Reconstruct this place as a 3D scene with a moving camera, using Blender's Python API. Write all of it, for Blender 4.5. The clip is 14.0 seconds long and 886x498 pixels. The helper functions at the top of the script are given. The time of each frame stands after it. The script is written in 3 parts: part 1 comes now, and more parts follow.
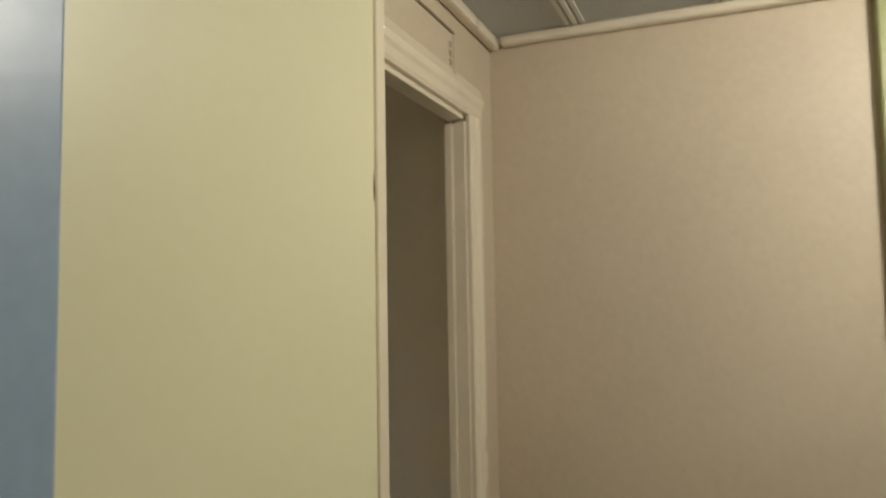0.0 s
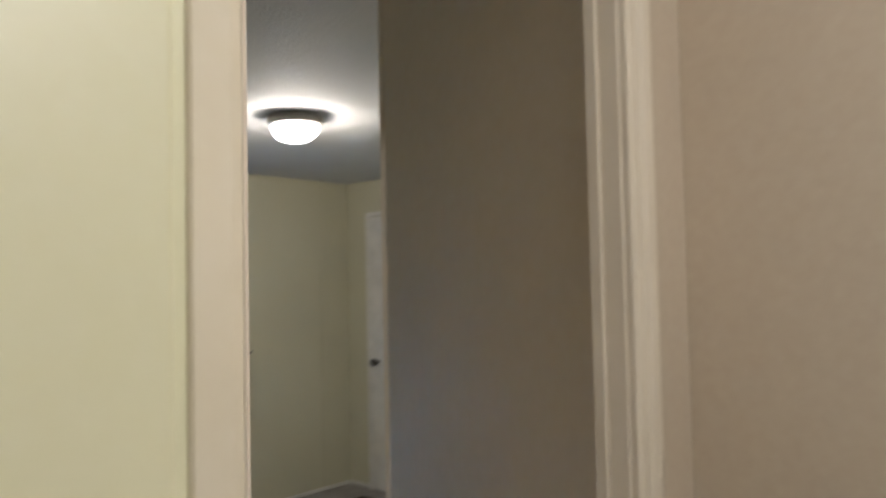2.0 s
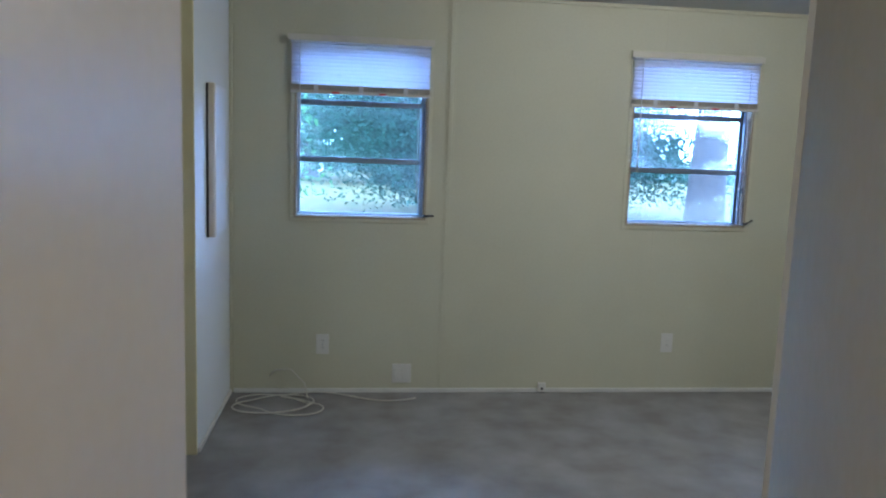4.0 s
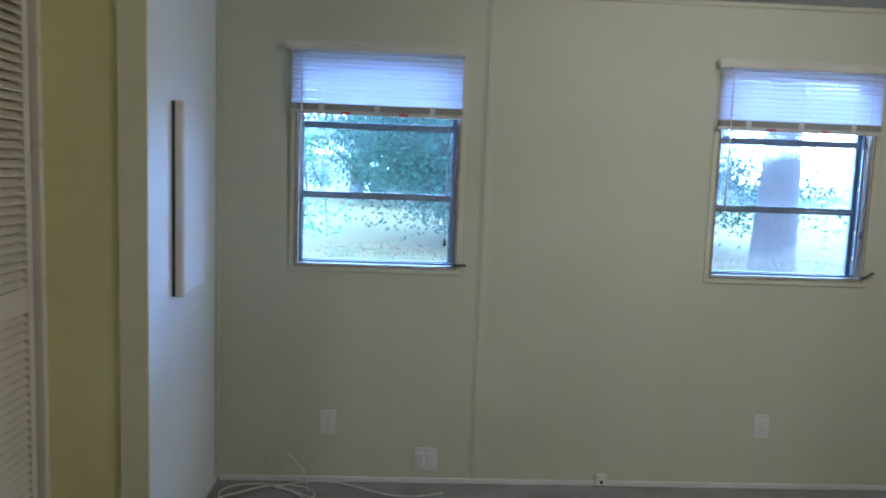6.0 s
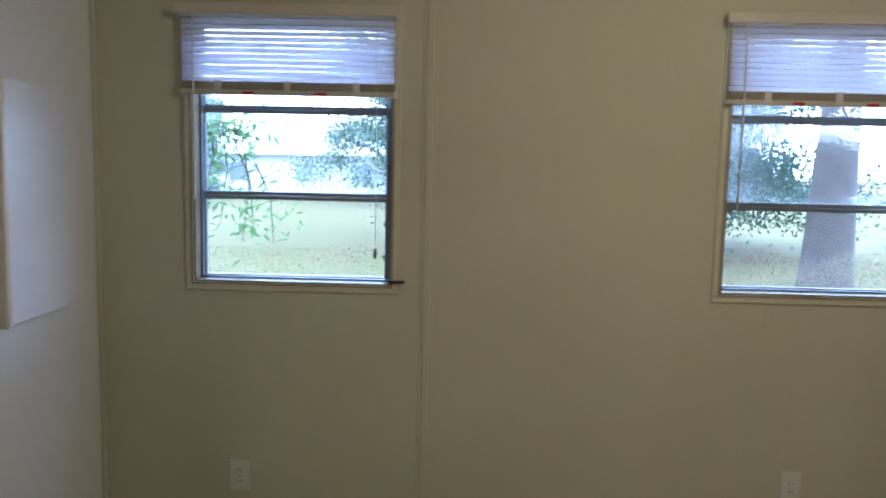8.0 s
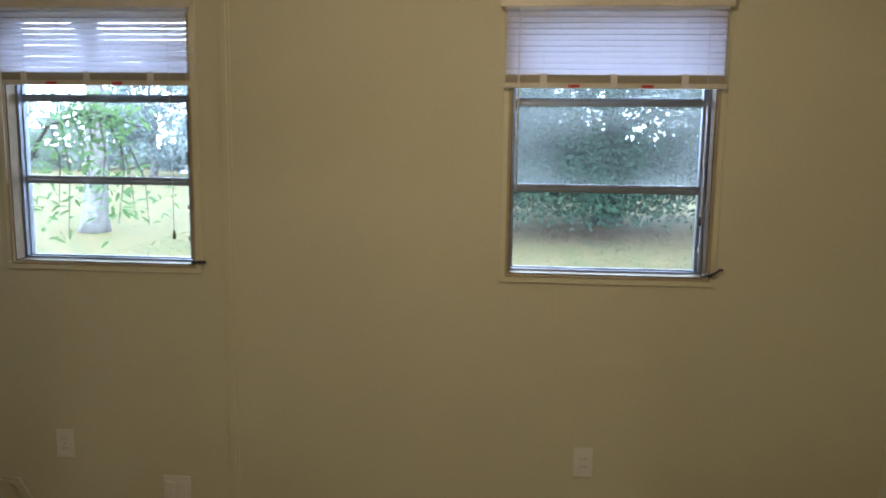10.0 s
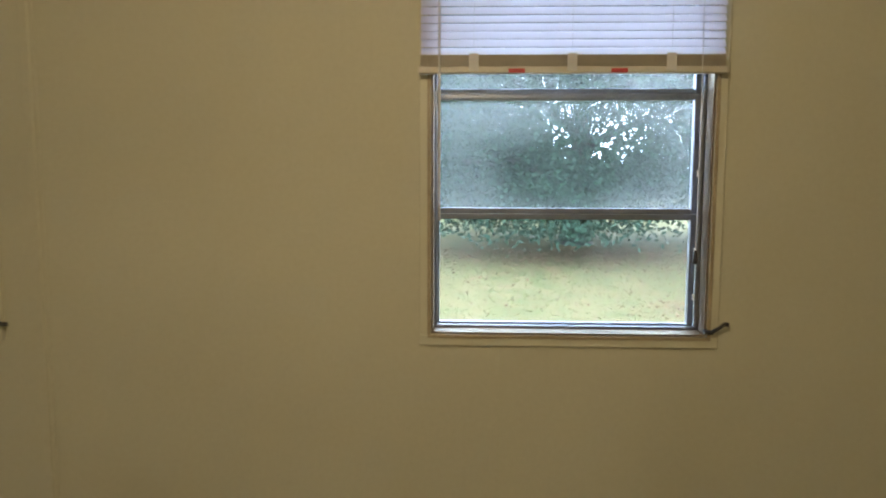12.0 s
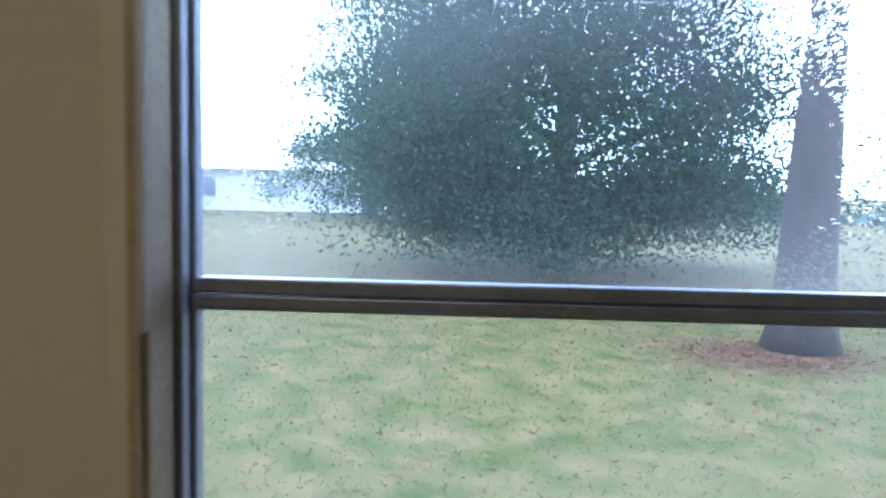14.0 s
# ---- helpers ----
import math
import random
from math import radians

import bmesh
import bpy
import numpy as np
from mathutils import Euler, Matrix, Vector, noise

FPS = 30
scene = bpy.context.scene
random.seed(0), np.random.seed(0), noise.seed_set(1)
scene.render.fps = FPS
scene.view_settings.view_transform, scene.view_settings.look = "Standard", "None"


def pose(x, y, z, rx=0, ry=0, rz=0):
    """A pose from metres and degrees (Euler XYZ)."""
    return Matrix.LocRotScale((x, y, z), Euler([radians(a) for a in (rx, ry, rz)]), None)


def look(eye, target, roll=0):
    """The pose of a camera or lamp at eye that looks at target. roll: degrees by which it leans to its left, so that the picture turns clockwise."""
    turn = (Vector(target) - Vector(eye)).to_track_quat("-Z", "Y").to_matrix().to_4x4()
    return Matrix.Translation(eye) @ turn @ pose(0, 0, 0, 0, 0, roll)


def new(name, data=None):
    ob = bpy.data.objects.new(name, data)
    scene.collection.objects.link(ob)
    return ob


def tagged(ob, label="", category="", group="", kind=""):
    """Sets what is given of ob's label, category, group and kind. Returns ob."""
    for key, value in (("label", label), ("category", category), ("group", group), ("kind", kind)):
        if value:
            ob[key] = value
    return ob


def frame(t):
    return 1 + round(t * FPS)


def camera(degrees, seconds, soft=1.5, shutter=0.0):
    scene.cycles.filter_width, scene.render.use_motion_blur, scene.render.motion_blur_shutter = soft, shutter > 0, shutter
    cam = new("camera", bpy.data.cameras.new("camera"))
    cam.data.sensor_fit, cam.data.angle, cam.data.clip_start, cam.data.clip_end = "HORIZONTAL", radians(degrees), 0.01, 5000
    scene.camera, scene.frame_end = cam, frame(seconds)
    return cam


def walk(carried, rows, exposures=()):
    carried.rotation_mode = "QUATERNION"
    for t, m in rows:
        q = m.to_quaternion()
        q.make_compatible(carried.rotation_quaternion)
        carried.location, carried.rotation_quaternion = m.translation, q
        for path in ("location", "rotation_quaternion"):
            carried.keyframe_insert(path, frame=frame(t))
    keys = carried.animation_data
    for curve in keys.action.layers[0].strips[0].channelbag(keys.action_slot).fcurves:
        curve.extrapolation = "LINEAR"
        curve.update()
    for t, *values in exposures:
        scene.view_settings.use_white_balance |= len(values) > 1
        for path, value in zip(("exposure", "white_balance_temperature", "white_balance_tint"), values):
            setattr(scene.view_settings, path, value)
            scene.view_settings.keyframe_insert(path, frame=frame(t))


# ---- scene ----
cam = camera(62.0, 14.0, soft=2.0, shutter=0.5)
PATH = [
    (0, pose(-0.694, 0.255, 1.536, 94.30, 0.97, -68.01)),
    (0.5, pose(-0.545, 0.240, 1.541, 97.87, -0.38, -62.30)),
    (1.0, pose(-0.359, 0.318, 1.530, 96.97, 0.84, -60.46)),
    (1.2, pose(-0.306, 0.324, 1.530, 98.03, 0.37, -60.49)),
    (1.5, pose(-0.238, 0.317, 1.514, 97.13, 1.29, -58.27)),
    (1.7, pose(-0.165, 0.318, 1.511, 94.33, 1.61, -55.26)),
    (2.0, pose(-0.021, 0.346, 1.510, 92.27, 1.17, -48.08)),
    (2.2, pose(0.046, 0.359, 1.492, 89.35, 1.17, -43.10)),
    (2.3, pose(0.077, 0.371, 1.482, 87.82, 1.17, -40.56)),
    (2.5, pose(0.132, 0.414, 1.446, 84.87, 1.70, -37.52)),
    (2.6, pose(0.156, 0.442, 1.431, 83.74, 2.26, -35.66)),
    (3.0, pose(0.218, 0.435, 1.395, 81.22, 2.68, -26.88)),
    (3.4, pose(0.310, 0.483, 1.387, 81.36, 0.80, -15.12)),
    (3.5, pose(0.344, 0.484, 1.388, 81.70, -0.48, -12.13)),
    (3.7, pose(0.414, 0.458, 1.388, 82.03, -1.55, -8.21)),
    (5.8, pose(0.625, 1.214, 1.448, 84.13, -2.58, -2.64)),
    (6.0, pose(0.632, 1.300, 1.447, 83.94, -2.08, -2.50)),
    (6.5, pose(0.621, 1.553, 1.448, 83.62, -1.40, -4.36)),
    (7.0, pose(0.655, 1.764, 1.441, 82.04, -0.50, -3.38)),
    (7.5, pose(0.869, 1.954, 1.429, 82.69, -2.25, 0.20)),
    (8.0, pose(1.085, 1.976, 1.428, 83.90, -1.25, 1.37)),
    (8.5, pose(1.346, 1.887, 1.433, 83.43, -0.19, 2.48)),
    (11.0, pose(2.147, 2.092, 1.465, 82.16, -1.28, 5.39)),
    (11.5, pose(2.105, 2.383, 1.450, 83.46, -0.41, 2.25)),
    (12.0, pose(2.126, 2.704, 1.439, 83.80, -0.16, 2.35)),
    (12.5, pose(2.166, 3.039, 1.447, 83.15, -1.14, 2.70)),
    (13.0, pose(2.169, 3.395, 1.442, 83.91, 1.10, -0.69)),
    (13.5, pose(2.216, 3.717, 1.427, 85.28, -0.84, -0.74)),
    (14.0, pose(2.273, 4.000, 1.425, 85.16, -1.43, 0.99)),
]
EXPOSURES = [
    (0.0, 0.05, 5500, 9), (1.5, 0.17, 5400, 12), (2.2, 0.23, 4950, 18), (3.0, 0.15, 4700, 17), (3.6, 0.35, 4450, 14), (6.0, 0.32, 4520, 14),
    (6.6, 0.27, 4750, 16), (7.5, 0.14, 5200, 18), (8.5, -0.22, 5700, 16), (11.0, 0.02, 6750, 16), (12.5, 0.03, 6850, 12), (13.2, -0.3, 6250, 14), (14.0, -0.84, 5780, 18),
]
walk(cam, PATH, EXPOSURES)

# ---- world, sun, exposure ----
world = bpy.data.worlds.new("overcast_world")
scene.world = world
world.use_nodes = True
wn = world.node_tree
sky = wn.nodes.new("ShaderNodeTexSky")
sky.sky_type = "NISHITA"
sky.sun_disc = False
sky.sun_elevation = radians(48)
sky.sun_rotation = radians(150)
sky.dust_density = 6
veil = wn.nodes.new("ShaderNodeMixRGB")
veil.inputs[0].default_value = 0.8
veil.inputs[2].default_value = (94.0, 118.0, 155.0, 1)
wn.links.new(sky.outputs[0], veil.inputs[1])
wn.links.new(veil.outputs[0], wn.nodes["Background"].inputs[0])
wn.nodes["Background"].inputs[1].default_value = 0.15
sun_data = bpy.data.lights.new("sun", "SUN")
sun_data.energy = 2.0
sun_data.angle = radians(20)
sun_data.color = (1, 0.97, 0.92)
sun = new("sun", sun_data)
sun.matrix_world = look((0, 0, 30), (8, 17, 0))

# ---- plan, in metres ----
WY = 4.6           # window wall, inner face
CH = 2.235         # ceiling
WIN = (0.102, 1.988)
WW, WZ0, WZ1 = 0.77, 0.98, 1.99
EX = 3.64          # east wall
LAMP = (1.95, 2.97)
HALL_LAMP = (0.30, -0.32)
HC = CH - 0.02     # hall ceiling
GROUND = -0.45


# ---- materials ----
def mat(name, col, rough=0.6, vary=0.08, scale=3.0, grain=60.0, bump=0.05, metal=0.0, tint=None, spec=0.5):
    """Procedural surface: slow blotches, fine grain and a fine relief in object space."""
    m = bpy.data.materials.new(name)
    m.use_nodes = True
    t = m.node_tree
    b = t.nodes["Principled BSDF"]
    co = t.nodes.new("ShaderNodeTexCoord")
    n1 = t.nodes.new("ShaderNodeTexNoise")
    n1.inputs["Scale"].default_value = scale
    n1.inputs["Detail"].default_value = 5
    n2 = t.nodes.new("ShaderNodeTexNoise")
    n2.inputs["Scale"].default_value = grain
    n2.inputs["Detail"].default_value = 3
    for n in (n1, n2):
        t.links.new(co.outputs["Object"], n.inputs["Vector"])
    r = t.nodes.new("ShaderNodeValToRGB")
    r.color_ramp.elements[0].position, r.color_ramp.elements[1].position = 0.3, 0.7
    lo = [c * (1 - vary) for c in col]
    hi = [min(1, c * (1 + vary)) for c in (tint or col)]
    r.color_ramp.elements[0].color, r.color_ramp.elements[1].color = (*lo, 1), (*hi, 1)
    t.links.new(n1.outputs["Fac"], r.inputs["Fac"])
    mx = t.nodes.new("ShaderNodeMixRGB")
    mx.blend_type = "OVERLAY"
    mx.inputs[0].default_value = min(1, vary * 2)
    t.links.new(r.outputs[0], mx.inputs[1])
    t.links.new(n2.outputs["Fac"], mx.inputs[2])
    t.links.new(mx.outputs[0], b.inputs["Base Color"])
    mr = t.nodes.new("ShaderNodeMapRange")
    mr.inputs["To Min"].default_value, mr.inputs["To Max"].default_value = max(0, rough - 0.08), min(1, rough + 0.08)
    t.links.new(n1.outputs["Fac"], mr.inputs["Value"])
    t.links.new(mr.outputs[0], b.inputs["Roughness"])
    bp = t.nodes.new("ShaderNodeBump")
    bp.inputs["Strength"].default_value = bump
    bp.inputs["Distance"].default_value = 0.01
    t.links.new(n2.outputs["Fac"], bp.inputs["Height"])
    t.links.new(bp.outputs[0], b.inputs["Normal"])
    b.inputs["Metallic"].default_value = metal
    b.inputs["Specular IOR Level"].default_value = spec
    return m


def leafy(name, col, back):
    """Leaf: diffuse with light passing through, varied from leaf to leaf."""
    m = bpy.data.materials.new(name)
    m.use_nodes = True
    t = m.node_tree
    b = t.nodes["Principled BSDF"]
    g = t.nodes.new("ShaderNodeNewGeometry")
    r = t.nodes.new("ShaderNodeValToRGB")
    r.color_ramp.elements[0].color = (*[c * 0.55 for c in col], 1)
    r.color_ramp.elements[1].color = (*[c * 1.5 for c in col], 1)
    t.links.new(g.outputs["Random Per Island"], r.inputs["Fac"])
    t.links.new(r.outputs[0], b.inputs["Base Color"])
    b.inputs["Roughness"].default_value = 0.7
    b.inputs["Specular IOR Level"].default_value = 0.15
    tr = t.nodes.new("ShaderNodeBsdfTranslucent")
    tr.inputs["Color"].default_value = (*back, 1)
    mx = t.nodes.new("ShaderNodeMixShader")
    mx.inputs[0].default_value = 0.35
    t.links.new(b.outputs[0], mx.inputs[1])
    t.links.new(tr.outputs[0], mx.inputs[2])
    t.links.new(mx.outputs[0], t.nodes["Material Output"].inputs["Surface"])
    return m


def pane_glass(name, wet, dry_z=0.38):
    """Clear window glass; wet: how much of it carries water drops and mist."""
    m = bpy.data.materials.new(name)
    m.use_nodes = True
    t = m.node_tree
    t.nodes.remove(t.nodes["Principled BSDF"])
    out = t.nodes["Material Output"]
    co = t.nodes.new("ShaderNodeTexCoord")
    clear = t.nodes.new("ShaderNodeBsdfTransparent")
    clear.inputs[0].default_value = (0.93, 0.97, 0.97, 1)
    gloss = t.nodes.new("ShaderNodeBsdfGlossy")
    gloss.inputs["Roughness"].default_value = 0.03
    fr = t.nodes.new("ShaderNodeFresnel")
    fr.inputs[0].default_value = 1.35
    base = t.nodes.new("ShaderNodeMixShader")
    t.links.new(fr.outputs[0], base.inputs[0])
    t.links.new(clear.outputs[0], base.inputs[1])
    t.links.new(gloss.outputs[0], base.inputs[2])
    big = t.nodes.new("ShaderNodeTexNoise")
    big.inputs["Scale"].default_value = 3.5
    big.inputs["Detail"].default_value = 4
    drops = t.nodes.new("ShaderNodeTexVoronoi")
    drops.inputs["Scale"].default_value = 520
    stretch = t.nodes.new("ShaderNodeMapping")
    stretch.inputs["Scale"].default_value = (1, 1, 0.65)
    t.links.new(co.outputs["Object"], stretch.inputs[0])
    t.links.new(stretch.outputs[0], drops.inputs["Vector"])
    t.links.new(co.outputs["Object"], big.inputs["Vector"])
    bead = t.nodes.new("ShaderNodeMapRange")
    bead.inputs["From Min"].default_value, bead.inputs["From Max"].default_value = 0.62, 0.40
    t.links.new(drops.outputs["Distance"], bead.inputs["Value"])
    area = t.nodes.new("ShaderNodeMapRange")
    area.inputs["From Min"].default_value, area.inputs["From Max"].default_value = 0.86 - 0.3 * wet, 1.06 - 0.3 * wet
    mid = t.nodes.new("ShaderNodeVectorMath")
    mid.operation = "SUBTRACT"
    mid.inputs[1].default_value = (0.5, 0.5, dry_z)
    t.links.new(co.outputs["Generated"], mid.inputs[0])
    flat = t.nodes.new("ShaderNodeVectorMath")
    flat.operation = "MULTIPLY"
    flat.inputs[1].default_value = (0.9, 0.0, 0.9)
    t.links.new(mid.outputs[0], flat.inputs[0])
    rim = t.nodes.new("ShaderNodeVectorMath")
    rim.operation = "LENGTH"
    t.links.new(flat.outputs[0], rim.inputs[0])
    damp = t.nodes.new("ShaderNodeMath")
    damp.operation = "MULTIPLY_ADD"
    damp.inputs[1].default_value = 0.6
    t.links.new(big.outputs["Fac"], damp.inputs[0])
    t.links.new(rim.outputs["Value"], damp.inputs[2])
    t.links.new(damp.outputs[0], area.inputs["Value"])
    area.inputs["To Max"].default_value = 0.36
    pick = t.nodes.new("ShaderNodeSeparateColor")
    t.links.new(drops.outputs["Color"], pick.inputs[0])
    hit = t.nodes.new("ShaderNodeMath")
    hit.operation = "LESS_THAN"
    t.links.new(pick.outputs[0], hit.inputs[0])
    t.links.new(area.outputs[0], hit.inputs[1])
    mask = t.nodes.new("ShaderNodeMath")
    mask.operation = "MULTIPLY"
    t.links.new(bead.outputs[0], mask.inputs[0])
    t.links.new(hit.outputs[0], mask.inputs[1])
    bump = t.nodes.new("ShaderNodeBump")
    bump.inputs["Strength"].default_value = 0.6
    bump.inputs["Distance"].default_value = 0.002
    bump.invert = True
    t.links.new(drops.outputs["Distance"], bump.inputs["Height"])
    bend = t.nodes.new("ShaderNodeBsdfRefraction")
    bend.inputs["IOR"].default_value = 1.13
    bend.inputs["Roughness"].default_value = 0.18
    t.links.new(bump.outputs[0], bend.inputs["Normal"])
    drop = t.nodes.new("ShaderNodeMixShader")
    t.links.new(mask.outputs[0], drop.inputs[0])
    t.links.new(base.outputs[0], drop.inputs[1])
    t.links.new(bend.outputs[0], drop.inputs[2])
    mist = t.nodes.new("ShaderNodeBsdfTranslucent")
    mist.inputs[0].default_value = (0.9, 0.95, 1, 1)
    fog = t.nodes.new("ShaderNodeMath")
    fog.operation = "MULTIPLY"
    fog.inputs[1].default_value = 0.042 * wet + 0.002
    even = t.nodes.new("ShaderNodeMapRange")
    even.inputs["From Min"].default_value, even.inputs["From Max"].default_value = 0.45, 0.9
    even.inputs["To Min"].default_value, even.inputs["To Max"].default_value = 0.19, 1.1
    t.links.new(damp.outputs[0], even.inputs["Value"])
    t.links.new(even.outputs[0], fog.inputs[0])
    fin = t.nodes.new("ShaderNodeMixShader")
    t.links.new(fog.outputs[0], fin.inputs[0])
    t.links.new(drop.outputs[0], fin.inputs[1])
    t.links.new(mist.outputs[0], fin.inputs[2])
    t.links.new(fin.outputs[0], out.inputs["Surface"])
    return m


def thin_white(name, col, share):
    """Thin plastic that lets part of the light through."""
    m = mat(name, col, 0.45, 0.04, 8, 90, 0.02)
    t = m.node_tree
    tr = t.nodes.new("ShaderNodeBsdfTranslucent")
    tr.inputs[0].default_value = (0.86, 0.86, 0.96, 1)
    mx = t.nodes.new("ShaderNodeMixShader")
    mx.inputs[0].default_value = share
    t.links.new(t.nodes["Principled BSDF"].outputs[0], mx.inputs[1])
    t.links.new(tr.outputs[0], mx.inputs[2])
    t.links.new(mx.outputs[0], t.nodes["Material Output"].inputs["Surface"])
    return m


def glow(name, col, strength):
    m = bpy.data.materials.new(name)
    m.use_nodes = True
    b = m.node_tree.nodes["Principled BSDF"]
    b.inputs["Base Color"].default_value = (0.9, 0.88, 0.8, 1)
    b.inputs["Emission Color"].default_value = (*col, 1)
    b.inputs["Emission Strength"].default_value = strength
    return m


M_WALL = mat("room_paint", (0.61, 0.59, 0.44), 0.6, 0.035, 1.6, 70, 0.05, spec=0.3)
# west wall: whiter and cooler than the room paint, window daylight in the colour
M_WEST = mat("daylit_satin_paint", (0.83, 0.85, 0.85), 0.45, 0.035, 1.6, 70, 0.04)
M_PANEL = mat("gloss_white_panel", (0.85, 0.86, 0.87), 0.34, 0.03, 3, 60, 0.02)
M_ENTRY = mat("entry_wall_paint", (0.75, 0.655, 0.51), 0.6, 0.05, 2.2, 40, 0.04, spec=0.2)
# closet end and strip: warm lamp light adds to the yellow of both colours
M_WARMLIT = mat("lamp_yellow_closet_paint", (0.88, 0.79, 0.36), 0.4, 0.05, 1.6, 60, 0.04)
M_STRIP = mat("lamp_yellow_cream_strip", (0.90, 0.83, 0.52), 0.35, 0.04, 5, 45, 0.03)
M_SLAB = mat("hall_cream_paint", (0.76, 0.73, 0.50), 0.38, 0.03, 2.0, 50, 0.03)
M_PEACH = mat("hall_panel_paint", (0.63, 0.54, 0.41), 0.52, 0.05, 1.8, 60, 0.05)
M_TRIM = mat("gloss_trim_paint", (0.78, 0.70, 0.56), 0.3, 0.04, 6, 40, 0.03)
M_EDGE = mat("cream_edge_paint", (0.76, 0.68, 0.52), 0.33, 0.04, 5, 45, 0.03)
M_LEAF = mat("door_paint", (0.77, 0.67, 0.55), 0.36, 0.05, 2.2, 40, 0.04)
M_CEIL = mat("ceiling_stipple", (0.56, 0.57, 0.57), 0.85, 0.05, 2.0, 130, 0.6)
M_CARPET = mat("worn_carpet", (0.36, 0.34, 0.31), 0.95, 0.13, 4.0, 240, 0.9, tint=(0.41, 0.40, 0.39), spec=0.1)
M_BASE = mat("white_strip", (0.74, 0.73, 0.68), 0.5, 0.08, 9, 60, 0.05)
M_ALU = mat("mill_aluminium", (0.28, 0.31, 0.37), 0.38, 0.12, 12, 160, 0.04, metal=0.85)
M_BRONZE = mat("aged_frame", (0.24, 0.185, 0.12), 0.5, 0.2, 14, 110, 0.06, metal=0.3)
M_LIP = mat("brown_frame_lip", (0.40, 0.33, 0.21), 0.45, 0.15, 14, 110, 0.06)
M_PAN = mat("brushed_nickel", (0.42, 0.39, 0.34), 0.4, 0.08, 10, 120, 0.03, metal=0.6)
M_DARK = mat("black_handle", (0.03, 0.03, 0.03), 0.4, 0.2, 20, 100, 0.05)
M_BLIND = thin_white("blind_plastic", (0.80, 0.80, 0.80), 0.6)
M_CASE = mat("window_casing_paint", (0.64, 0.62, 0.46), 0.45, 0.04, 6, 40, 0.03)
M_RAIL = mat("blind_rail", (0.66, 0.62, 0.52), 0.4, 0.06, 8, 60, 0.03)
# darker than the loose slats: shade within the stack is put into the colour
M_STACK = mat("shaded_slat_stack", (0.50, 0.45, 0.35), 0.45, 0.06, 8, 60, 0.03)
M_RED = mat("red_sticker", (0.55, 0.05, 0.04), 0.5, 0.1, 20, 80, 0.02)
M_CORD = mat("white_cord", (0.72, 0.72, 0.70), 0.6, 0.05, 20, 200, 0.05)
M_COAX = mat("aged_cable", (0.68, 0.65, 0.56), 0.5, 0.08, 20, 200, 0.05)
M_PLATE = mat("ivory_plate", (0.74, 0.72, 0.66), 0.35, 0.04, 10, 60, 0.02)
M_VENT = mat("brown_register", (0.08, 0.06, 0.05), 0.45, 0.15, 15, 90, 0.05, metal=0.4)
# blue daylight on the hall jamb, put into its base colour
M_DAYLIT = mat("daylight_blue_gloss", (0.30, 0.39, 0.54), 0.35, 0.05, 4, 60, 0.03)
M_OLIVE = mat("olive_gloss", (0.35, 0.36, 0.16), 0.4, 0.08, 4, 60, 0.03)
M_GLASS1 = pane_glass("pane_glass_dry", 0.15)
M_GLASS0 = pane_glass("pane_glass_splashed", 0.12, 0.96)
M_GLASS2 = pane_glass("pane_glass_wet", 0.9)
M_DOME = glow("lamp_glass", (1.0, 0.86, 0.64), 9.0)
M_GRASS = mat("lawn", (0.053, 0.066, 0.019), 0.9, 0.22, 2.6, 30, 0.8, tint=(0.094, 0.070, 0.033), spec=0.1)
M_BLADE = leafy("grass_blade", (0.070, 0.084, 0.026), (0.12, 0.145, 0.045))
M_BARK = mat("bark", (0.024, 0.018, 0.015), 0.9, 0.5, 6, 26, 1.0)
# lighter copy of the bark, haze and glare put into the colour
M_HAZEBARK = mat("haze_paled_bark", (0.13, 0.125, 0.115), 0.9, 0.4, 6, 26, 1.0)
M_OAK = leafy("dark_foliage", (0.020, 0.046, 0.030), (0.028, 0.062, 0.034))
M_PECAN = leafy("light_foliage", (0.05, 0.09, 0.04), (0.10, 0.18, 0.06))
# far leaves paled and greyed in steps: distance haze put into their colour
M_FAR = leafy("far_haze_foliage", (0.11, 0.135, 0.115), (0.12, 0.15, 0.12))
M_PALE = leafy("haze_paled_foliage", (0.12, 0.16, 0.13), (0.14, 0.19, 0.13))
M_PALE_HAZE = leafy("haze_washed_foliage", (0.19, 0.23, 0.23), (0.2, 0.25, 0.23))
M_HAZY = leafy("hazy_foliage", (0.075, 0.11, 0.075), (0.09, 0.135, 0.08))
M_SHRUB = leafy("bright_leaves", (0.075, 0.15, 0.06), (0.15, 0.27, 0.10))
M_LITTER = leafy("fallen_leaves", (0.14, 0.075, 0.05), (0.16, 0.08, 0.05))
M_SIDING = mat("pale_siding", (0.5, 0.52, 0.55), 0.6, 0.05, 3, 30, 0.05)
M_ROOF = mat("grey_shingle", (0.6, 0.62, 0.65), 0.9, 0.2, 3, 30, 0.3)


# ---- mesh helpers ----
def add_box(bm, x0, x1, y0, y1, z0, z1, bevel=0.0, turn=None):
    m = Matrix.Translation(((x0 + x1) / 2, (y0 + y1) / 2, (z0 + z1) / 2)) @ Matrix.Diagonal((x1 - x0, y1 - y0, z1 - z0, 1))
    vs = bmesh.ops.create_cube(bm, size=1, matrix=(turn @ m) if turn else m)["verts"]
    if bevel:
        es = list({e for v in vs for e in v.link_edges})
        bmesh.ops.bevel(bm, geom=es, offset=bevel, segments=2, affect="EDGES", profile=0.5)


